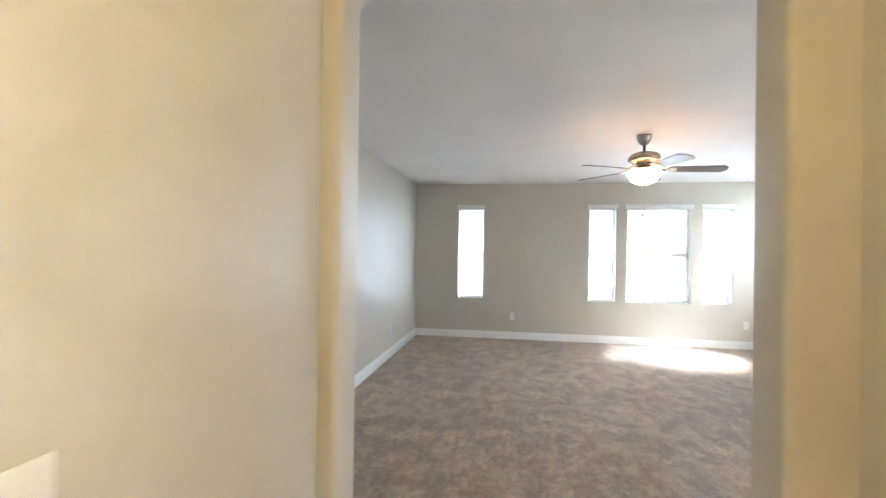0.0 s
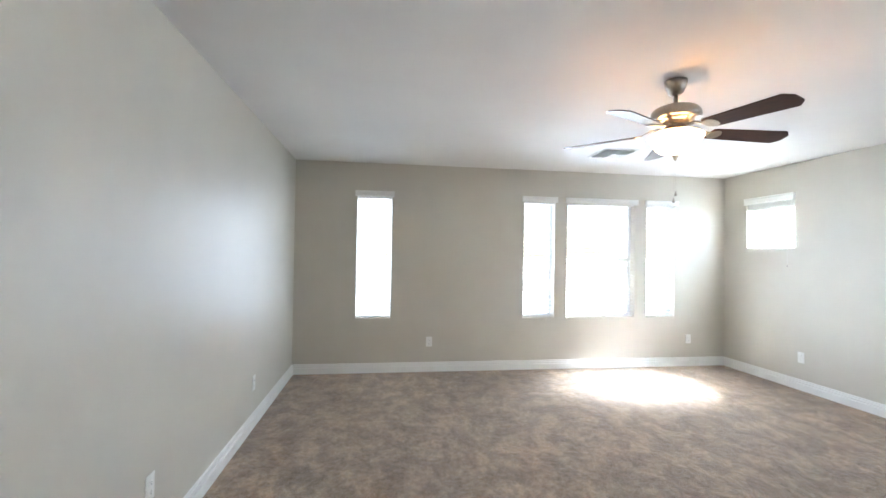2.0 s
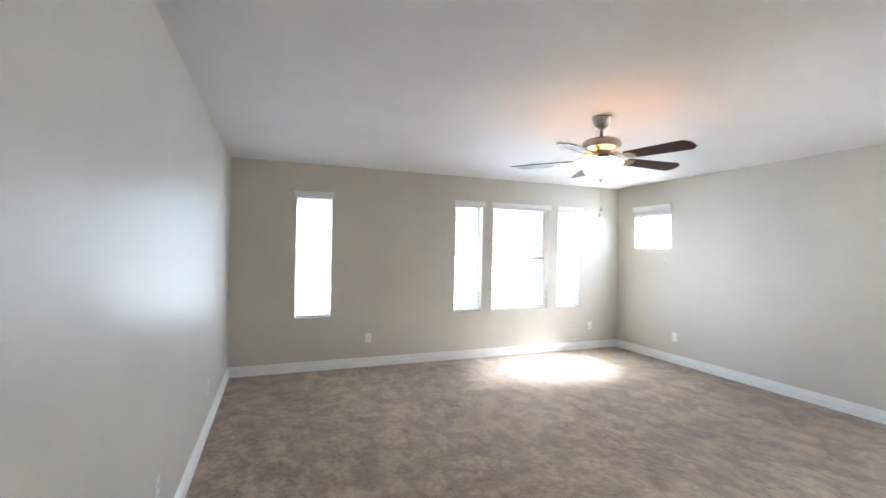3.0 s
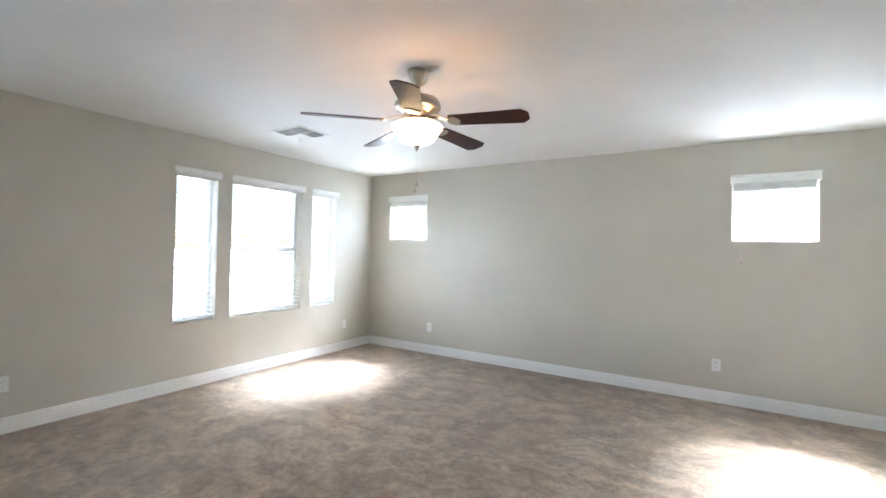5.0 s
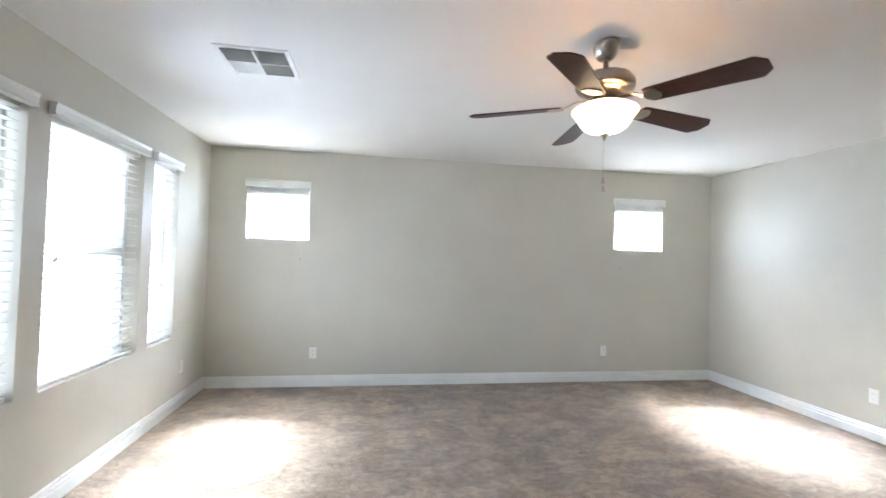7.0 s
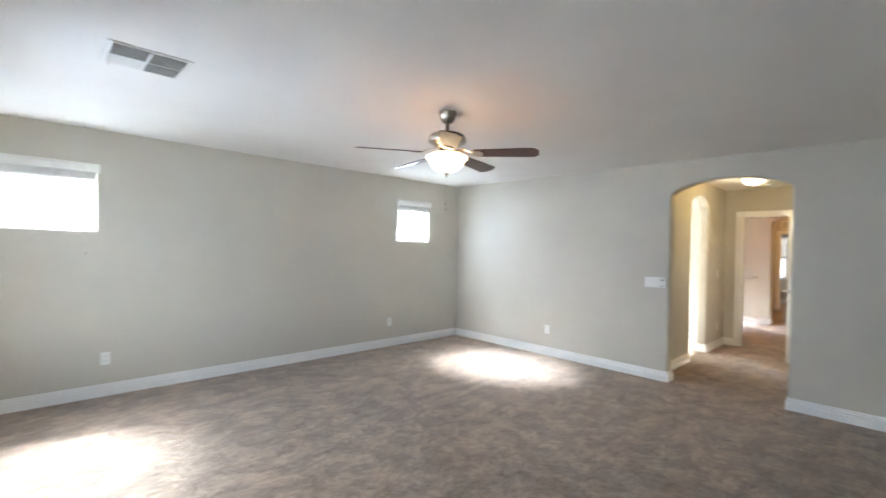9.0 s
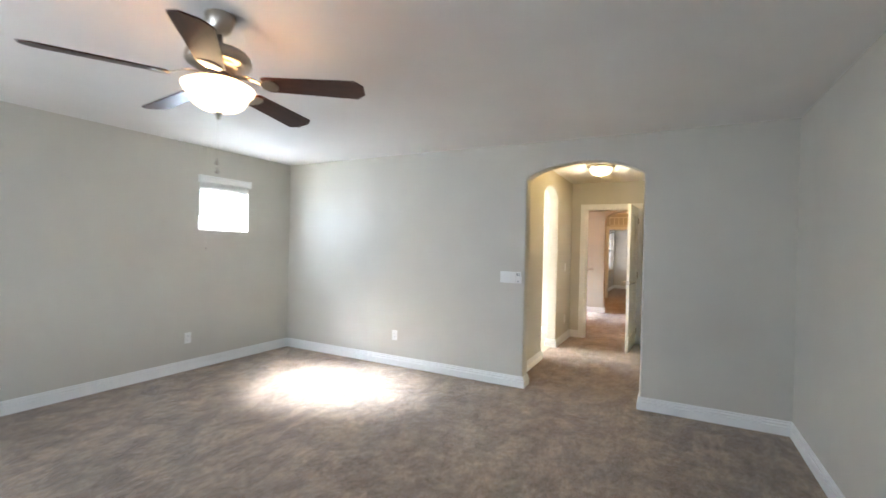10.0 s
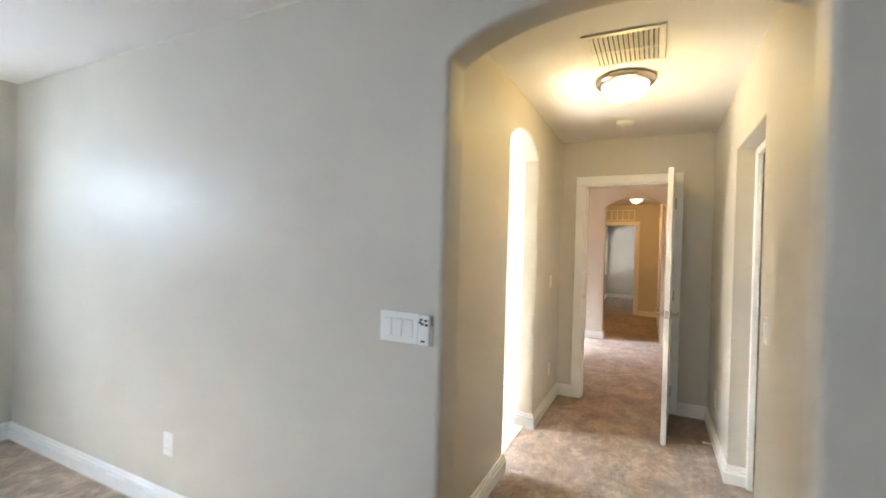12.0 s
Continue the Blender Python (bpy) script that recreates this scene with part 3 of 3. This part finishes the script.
            iron = part("blade_iron", ib, NICKEL, blade, "nickel blade bracket")
        else:
            nb = share(blade, mm, e)
            share(iron, Matrix.Identity(4), nb)
    # pull chains with fobs
    for dx, dy, z in ((0.014, 0.0, -0.688), (-0.012, 0.010, -0.730)):
        cb = bmesh.new()
        tube(cb, (dx * 0.4, dy * 0.4, -0.474), (dx * 0.4, dy * 0.4, z + 0.03), 0.0004, 5)
        ch = part("pull_chain", cb, NICKEL_D, e)
        part("fob", lathe([(0, 0.032), (0.003, 0.030), (0.004, 0.022), (0.0085, 0.010), (0.0085, 0.003), (0.004, 0), (0, 0)], 14, (dx * 0.4, dy * 0.4, z)), NICKEL_D, ch, "small bell-shaped chain fob", True)
    return e


FAN = (1.396, 4.482)
ceiling_fan(*FAN, -6)
for k in range(3):
    bulb("fan_bulb", FAN[0] + 0.075 * math.cos(2.1 * k + 0.4), FAN[1] + 0.075 * math.sin(2.1 * k + 0.4), H - 0.356, FAN_W / 3, 0.020, (1.0, 0.46, 0.19))

# ---- flush lights, vents, detector ----


def flush_light(x, y, label, r=0.168):
    e = thing("ceiling_light", pose(x, y, H), label, "ceiling light", "hall lights")
    part("base_ring", lathe([(0, 0), (r * 0.9, 0), (r, -0.010), (r, -0.022), (r * 0.95, -0.034), (r * 0.82, -0.044), (r * 0.80, -0.040), (r * 0.78, -0.006), (0, -0.006)], 48), NICKEL, e, "brushed nickel ring", True)
    q = r * 0.80
    part("bowl", lathe([(q, -0.040), (q * 0.96, -0.066), (q * 0.82, -0.098), (q * 0.56, -0.122), (q * 0.26, -0.133), (0, -0.136)], 48), BOWL_H, e, "lit frosted glass bowl", True)
    part("finial", lathe([(0, -0.134), (0.012, -0.135), (0.013, -0.140), (0.006, -0.145), (0.005, -0.151), (0, -0.153)], 16), NICKEL, e, "", True)
    return e


flush_light(0.335, 0.145, "lit flush ceiling light with nickel ring and frosted bowl")
bulb("hall_bulb", 0.335, 0.145, H - 0.27, HALL_W, 0.10)
flush_light(0.47, -5.80, "lit flush ceiling light in the far passage", 0.15)
bulb("passage_bulb", 0.47, -5.80, H - 0.20, HALL_W * 1.9, 0.10, (1.0, 0.56, 0.20))
flush_light(0.45, -2.55, "lit flush ceiling light over the landing", 0.15)
bulb("landing_bulb", 0.45, -2.55, H - 0.20, HALL_W * 1.9, 0.10, (1.0, 0.42, 0.10))


def return_grille(x0, x1, y0, y1):
    e = thing("return_air_grille", pose((x0 + x1) / 2, (y0 + y1) / 2, H), "white metal return air grille on the hall ceiling", "air vent")
    w, d, f = (x1 - x0) / 2, (y1 - y0) / 2, 0.032
    bm = bmesh.new()
    box(bm, -w, w, -d, -d + f, -0.008, 0, 0.002)
    box(bm, -w, w, d - f, d, -0.008, 0, 0.002)
    box(bm, -w, -w + f, -d + f, d - f, -0.0078, 0, 0.002)
    box(bm, w - f, w, -d + f, d - f, -0.0078, 0, 0.002)
    part("frame", bm, GRILLE, e)
    part("backing", boxed(-w + f, w - f, -d + f, d - f, -0.0012, -0.0004), DARK, e)
    n, first = 14, None
    for i in range(n):
        xx = -w + f + (i + 0.5) * 2 * (w - f) / n
        mm = pose(xx, 0, -0.0075, 0, 38, 0)
        if first is None:
            first = part("slat", boxed(-0.0085, 0.0085, -d + f, d - f, -0.0007, 0.0007), GRILLE, e)
            first.matrix_basis = mm
        else:
            share(first, mm, e)
    part("cross_bar", boxed(-w + f, w - f, -0.003, 0.003, -0.013, -0.009), GRILLE, e)
    return e


return_grille(0.125, 0.502, 0.370, 0.778)


def ceiling_register(x0, x1, y0, y1):
    """Four-way supply register: quarters of louvres throwing different ways."""
    e = thing("ceiling_register", pose((x0 + x1) / 2, (y0 + y1) / 2, H), "white four-way ceiling supply register with angled louvres", "air vent")
    w, d, f = (x1 - x0) / 2, (y1 - y0) / 2, 0.028
    bm = bmesh.new()
    box(bm, -w, w, -d, -d + f, -0.007, 0, 0.002)
    box(bm, -w, w, d - f, d, -0.007, 0, 0.002)
    box(bm, -w, -w + f, -d + f, d - f, -0.0068, 0, 0.002)
    box(bm, w - f, w, -d + f, d - f, -0.0068, 0, 0.002)
    box(bm, -w + f, w - f, -0.006, 0.006, -0.012, -0.001, 0.001)
    box(bm, -0.006, 0.006, -d + f, d - f, -0.0122, -0.0012, 0.001)
    part("frame", bm, GRILLE, e)
    part("backing", boxed(-w + f, w - f, -d + f, d - f, -0.0012, -0.0004), DARK, e)
    part("damper_lever", boxed(w - f - 0.03, w - f - 0.022, d - f - 0.010, d - f - 0.006, -0.040, -0.006, 0.001), GRILLE, e)
    first = None
    n = 8
    for sx in (-1, 1):
        for sy in (-1, 1):
            for i in range(n):
                off = (i + 0.5) * (w - f - 0.006) / n
                mm = pose(sx * (0.006 + off), sy * (0.006 + (d - f - 0.006) / 2), -0.009, 0, (-50 if sx < 0 else (14 if sy > 0 else -50)), 0)
                if first is None:
                    first = part("slat", boxed(-0.0085, 0.0085, -(d - f - 0.008) / 2, (d - f - 0.008) / 2, -0.0006, 0.0006), GRILLE, e)
                    first.matrix_basis = mm
                else:
                    share(first, mm, e)
    return e


ceiling_register(1.808, 2.166, 6.050, 6.435)

e = thing("smoke_detector", pose(0.385, -0.78, H), "round white smoke detector on the hall ceiling", "smoke detector")
part("body", lathe([(0, 0), (0.066, 0), (0.066, -0.012), (0.060, -0.026), (0.040, -0.034), (0.012, -0.036), (0, -0.036)], 36), PLASTIC, e, "", True)
part("sensor_cap", lathe([(0, -0.0365), (0.018, -0.0365), (0.017, -0.040), (0, -0.041)], 24), GRILLE, e, "", True)

# transom grille over the far door
e = thing("transom_grille", pose((DW + DE) / 2, FY + 0.002, 2.215), "painted grille set over the far doorway", "air vent")
bm = bmesh.new()
box(bm, -0.31, 0.31, 0, 0.016, 0.098, 0.120, 0.002)
box(bm, -0.31, 0.31, 0, 0.016, -0.120, -0.098, 0.002)
part("frame", bm, DOORW, e)
for i in range(6):
    part("bar", boxed(-0.31 + i * 0.1205, -0.2925 + i * 0.1205, 0, 0.014, -0.0975, 0.0975), DOORW, e)

# ---- switches and outlets: local x along the wall, y out of the wall ----


def plate(bm, w, h):
    box(bm, -w / 2, w / 2, 0.0, 0.006, -h / 2, h / 2, 0.003, 2)
    return bm


def outlet(m, label="white duplex outlet with cover plate"):
    e = thing("wall_outlet", m, label, "outlet", "wall outlets")
    part("cover_plate", plate(bmesh.new(), 0.072, 0.116), PLASTIC, e)
    for z in (-0.021, 0.021):
        r = part("receptacle", boxed(-0.017, 0.017, 0.0055, 0.0085, z - 0.0145, z + 0.0145, 0.003, 2), PLASTIC, e)
        sb = bmesh.new()
        box(sb, -0.0075, -0.0055, 0.0084, 0.0089, z - 0.001, z + 0.007)
        box(sb, 0.0055, 0.0075, 0.0084, 0.0089, z - 0.001, z + 0.006)
        box(sb, -0.002, 0.002, 0.0084, 0.0089, z - 0.009, z - 0.005)
        part("slots", sb, BUTTON, r)
    return e


def wall_switch(m, gangs, label):
    e = thing("light_switch", m, label, "light switch", "light switches")
    part("cover_plate", plate(bmesh.new(), 0.026 + 0.046 * gangs, 0.116), PLASTIC, e)
    for i in range(gangs):
        x = (i - (gangs - 1) / 2) * 0.046
        p = part("rocker", boxed(x - 0.0165, x + 0.0165, 0.0055, 0.0105, -0.033, 0.033, 0.002), PLASTIC, e)
        p.matrix_basis = pose(0, 0, 0, 2.5 if i % 2 else -2.5, 0, 0)
    return e


# facing: pose rz turns local y out of each wall
FN, FS, FE, FW = 180, 0, 90, -90      # on the north, south, east and west walls
outlet(pose(0.247, YN, 0.352, 0, 0, FN))
outlet(pose(3.610, YN, 0.345, 0, 0, FN))
outlet(pose(XE, 6.176, 0.345, 0, 0, FE))
outlet(pose(XE, 2.928, 0.350, 0, 0, FE))
outlet(pose(2.370, YS, 0.350, 0, 0, FS))
outlet(pose(XW, 4.19, 0.345, 0, 0, FW))
outlet(pose(XW, 5.74, 0.345, 0, 0, FW))
outlet(pose(HE, -0.97, 0.33, 0, 0, FE))
outlet(pose(HW, -0.80, 0.33, 0, 0, FW))
wall_switch(pose(1.003, YS, 1.100, 0, 0, FS), 3, "white three-gang rocker switch beside the arch")
wall_switch(pose(HW, 0.70, 1.085, 0, 0, FW), 1, "white rocker switch on the hall wall")
wall_switch(pose(HE, -0.92, 1.120, 0, 0, FE), 1, "white rocker switch on the hall wall")

e = thing("fan_remote", pose(0.888, YS, 1.100, 0, 0, FS), "white fan remote with dark buttons in a wall cradle", "remote control")
part("cradle", boxed(-0.029, 0.029, 0.0, 0.009, -0.058, 0.020, 0.003), PLASTIC, e)
part("handset", boxed(-0.024, 0.024, 0.0085, 0.024, -0.052, 0.058, 0.005, 2), PLASTIC, e, "white handset")
for bx, bz in ((-0.010, 0.038), (0.010, 0.040), (-0.012, 0.022), (0.004, 0.024), (0.014, 0.030)):
    part("button", boxed(bx - 0.006, bx + 0.006, 0.0235, 0.0262, bz - 0.004, bz + 0.004, 0.0015), BUTTON, e, "dark button")
part("button", boxed(-0.008, 0.010, 0.0235, 0.0262, -0.042, -0.034, 0.0015), BUTTON, e, "dark button")

# ---- doors ----


def casing(name, axis, a, c, top, d, out, w=0.072, label="white painted door casing"):
    """Flat casing round an opening from a to c, on the wall face d, standing out by out."""
    e = thing(name, pose(0, 0, 0), label, "door casing", kind="structure")

    def b(u0, u1, z0, z1, t=0.016):
        lo, hi = sorted((d, d + out * t))
        return boxed(u0, u1, lo, hi, z0, z1, 0.004) if axis == 'x' else boxed(lo, hi, u0, u1, z0, z1, 0.004)
    part("casing_leg", b(a - w, a + 0.004, 0, top - 0.004), TRIM, e)
    part("casing_leg", b(c - 0.004, c + w, 0, top - 0.004), TRIM, e)
    part("casing_head", b(a - w, c + w, top - 0.004, top + w, 0.017), TRIM, e)
    return e


def jamb(name, axis, a, c, top, d0, d1, label="white painted door jamb"):
    e = thing(name, pose(0, 0, 0), label, "door jamb", kind="structure")

    def b(u0, u1, z0, z1, e0=0.0, e1=0.0):
        return boxed(u0, u1, d0 + e0, d1 - e1, z0, z1, 0.002) if axis == 'x' else boxed(d0 + e0, d1 - e1, u0, u1, z0, z1, 0.002)
    part("jamb_leg", b(a, a + 0.018, 0, top), TRIM, e)
    part("jamb_leg", b(c - 0.018, c, 0, top), TRIM, e)
    part("jamb_head", b(a + 0.018, c - 0.018, top - 0.018, top), TRIM, e)
    part("door_stop", b(a + 0.018, a + 0.028, 0, top - 0.018, 0.02, 0.05), TRIM, e)
    part("door_stop", b(c - 0.028, c - 0.018, 0, top - 0.018, 0.02, 0.05), TRIM, e)
    return e


casing("trim_1", 'x', 0.008, 0.760, 2.03, HY0, 1)
casing("trim_2", 'x', 0.008, 0.760, 2.03, HY0 - 0.12, -1)
jamb("trim_3", 'x', 0.008, 0.760, 2.03, HY0 - 0.122, HY0 + 0.002)
e = thing("strike_plate", pose(0.742, HY0 - 0.05, 0.955), "small nickel strike plate let into the door jamb", "strike plate")
part("plate", box(boxed(-0.0014, 0, -0.016, 0.016, 0.012, 0.030), -0.0014, 0, -0.016, 0.016, -0.030, -0.012), NICKEL_D, e)
part("latch_hole", boxed(-0.0012, 0, -0.016, 0.016, -0.0118, 0.0118), DARK, e)
casing("trim_4", 'x', DW, DE, DH, FY, 1)
jamb("trim_5", 'x', DW, DE, DH, FY - 0.122, FY + 0.002)
casing("trim_6", 'y', -7.34, -6.58, 2.03, 0.05, 1)


def panel_door(name, m, w, h, label, lever=True):
    """A two-panel door: local x from the hinge, y its thickness."""
    e = thing(name, m, label, "door", kind="structure")
    t = 0.035
    bm = bmesh.new()
    st = 0.11
    rails = [(0.0, 0.20), (0.86, 1.00), (h - 0.12, h)]
    box(bm, 0, st, -t / 2, t / 2, 0, h, 0.002)
    box(bm, w - st, w, -t / 2, t / 2, 0, h, 0.002)
    for a, c in rails:
        box(bm, st, w - st, -t / 2 + 0.0005, t / 2 - 0.0005, a, c, 0.002)
    part("leaf", bm, DOORW, e, "white painted door leaf")
    for a, c in ((0.20, 0.86), (1.00, h - 0.12)):
        part("panel", boxed(st - 0.002, w - st + 0.002, -t / 2 + 0.010, t / 2 - 0.010, a - 0.002, c + 0.002), DOORW, e)
    for z in (0.19, 1.02, h - 0.19):
        hb = lathe([(0, -0.045), (0.007, -0.045), (0.007, 0.045), (0, 0.045)], 12, (-0.004, t / 2 + 0.004, z))
        box(hb, 0.0, 0.032, t / 2 + 0.0004, t / 2 + 0.0022, z - 0.044, z + 0.044)
        part("hinge", hb, NICKEL_D, e, "nickel hinge")
    if lever:
        hx, hz = w - 0.062, 0.945
        for s in (-1, 1):
            lb = bmesh.new()
            bmesh.ops.create_cone(lb, cap_ends=True, segments=28, radius1=0.031, radius2=0.029, depth=0.010, matrix=pose(hx, s * (t / 2 + 0.005), hz, 90))
            tube(lb, (hx, s * (t / 2 + 0.008), hz), (hx, s * (t / 2 + 0.052), hz), 0.010, 16)
            box(lb, hx - 0.105, hx + 0.012, s * (t / 2 + 0.044), s * (t / 2 + 0.058), hz - 0.009, hz + 0.009, 0.004, 2)
            part("lever_handle", lb, NICKEL, e, "brushed nickel lever handle")
        part("latch_plate", boxed(w - 0.0005, w + 0.0012, -0.0125, 0.0125, hz - 0.028, hz + 0.028), NICKEL, e)
    return e


leaf_dir = math.degrees(math.atan2(-0.555 + 1.305, 0.056 - 0.014))
panel_door("door_1", pose(0.014, -1.305, 0.012, 0, 0, leaf_dir), 0.745, 2.01, "white panel door standing open into the hall")

# closet doorway in the hall: white frame and closed slab set back in the recess
e = thing("door_2", pose(HW - 0.125, 0.16, 0), "closed white closet door recessed in the hall wall", "door", kind="structure")
part("door_frame", box(box(boxed(0, 0.03, -0.379, -0.335, 0, 2.049, 0.003), 0, 0.03, 0.335, 0.379, 0, 2.049, 0.003), 0, 0.03, -0.335, 0.335, 2.005, 2.049, 0.003), TRIM, e)
part("leaf", boxed(-0.105, -0.070, -0.334, 0.334, 0.01, 2.004, 0.002), DOORW, e)

e = thing("door_3", pose(0.0, -6.96, 0.01), "closed white door in the far passage", "door", kind="structure")
part("leaf", boxed(-0.018, 0.018, -0.379, 0.379, 0, 2.018, 0.002), DOORW, e)

# wall handrail on the landing
e = thing("handrail", pose(0, LY, 0), "white wall handrail of the stair on the landing wall", "handrail")
rb = bmesh.new()
tube(rb, (1.10, 0.06, 0.955), (2.6, 0.06, 0.955), 0.024, 16)
part("rail", rb, TRIM, e, "", True)
part("end_return", tube(bmesh.new(), (1.12, 0.0, 0.955), (1.12, 0.06, 0.955), 0.022, 16), TRIM, e)
part("bracket", tube(bmesh.new(), (1.7, 0.0, 0.90), (1.7, 0.06, 0.935), 0.010, 10), NICKEL, e)

# white door stop on the hall baseboard
e = thing("door_stop", pose(HW + 0.016, -0.66, 0.055), "small white spring door stop on the baseboard", "door stop")
part("spring", tube(bmesh.new(), (0, 0, 0), (0.06, 0, 0), 0.005, 10), GRILLE, e)
part("tip", tube(bmesh.new(), (0.06, 0, 0), (0.075, 0, 0), 0.008, 12), PLASTIC, e)

# ---- outdoors, seen through the blinds ----


def tree(x, y, base, height, spread, seed, n=1500):
    rnd = random.Random(seed)
    e = thing("tree", pose(x, y, base), "leafy green tree in the bright garden", "tree", "garden trees")
    bm = bmesh.new()
    tips = []
    def limb(p, d, length, r, depth):
        q = p + d * length
        m = Matrix.Translation((p + q) / 2) @ d.to_track_quat('Z', 'Y').to_matrix().to_4x4()
        bmesh.ops.create_cone(bm, cap_ends=True, segments=7, radius1=r, radius2=r * 0.62, depth=length * 1.04, matrix=m)
        if depth == 0:
            tips.append(q)
            return
        for _ in range(3):
            nd = (d + Vector((rnd.uniform(-1, 1), rnd.uniform(-1, 1), rnd.uniform(-0.2, 0.7))) * 0.75).normalized()
            limb(q, nd, length * rnd.uniform(0.55, 0.75), r * 0.6, depth - 1)
    limb(Vector((0, 0, 0)), Vector((0.04, 0.02, 1)).normalized(), height * 0.42, 0.11, 3)
    part("trunk", bm, BARK, e, "brown tapered trunk and limbs")
    verts, faces = [], []
    for i in range(n):
        c = rnd.choice(tips) + Vector((rnd.gauss(0, spread * 0.16), rnd.gauss(0, spread * 0.16), rnd.gauss(0, spread * 0.13)))
        rot = Euler((rnd.uniform(0, 6.28), rnd.uniform(0, 6.28), rnd.uniform(0, 6.28))).to_matrix()
        s2 = rnd.uniform(0.05, 0.10)
        k = len(verts)
        for q in ((-1, 0, 0), (0, -0.45, 0.1), (1, 0, 0), (0, 0.45, 0.1)):
            verts.append(c + rot @ (Vector(q) * s2))
        faces.append((k, k + 1, k + 2, k + 3))
    me = bpy.data.meshes.new("crown")
    me.from_pydata([tuple(v) for v in verts], [], faces)
    me.materials.append(LEAF)
    o = new("crown", me)
    o.parent = e
    tagged(o, "crown of many small green leaves", kind="stuff")
    return e


tree(13.6, 19.5, -3.1, 4.5, 3.0, 5, 1600)
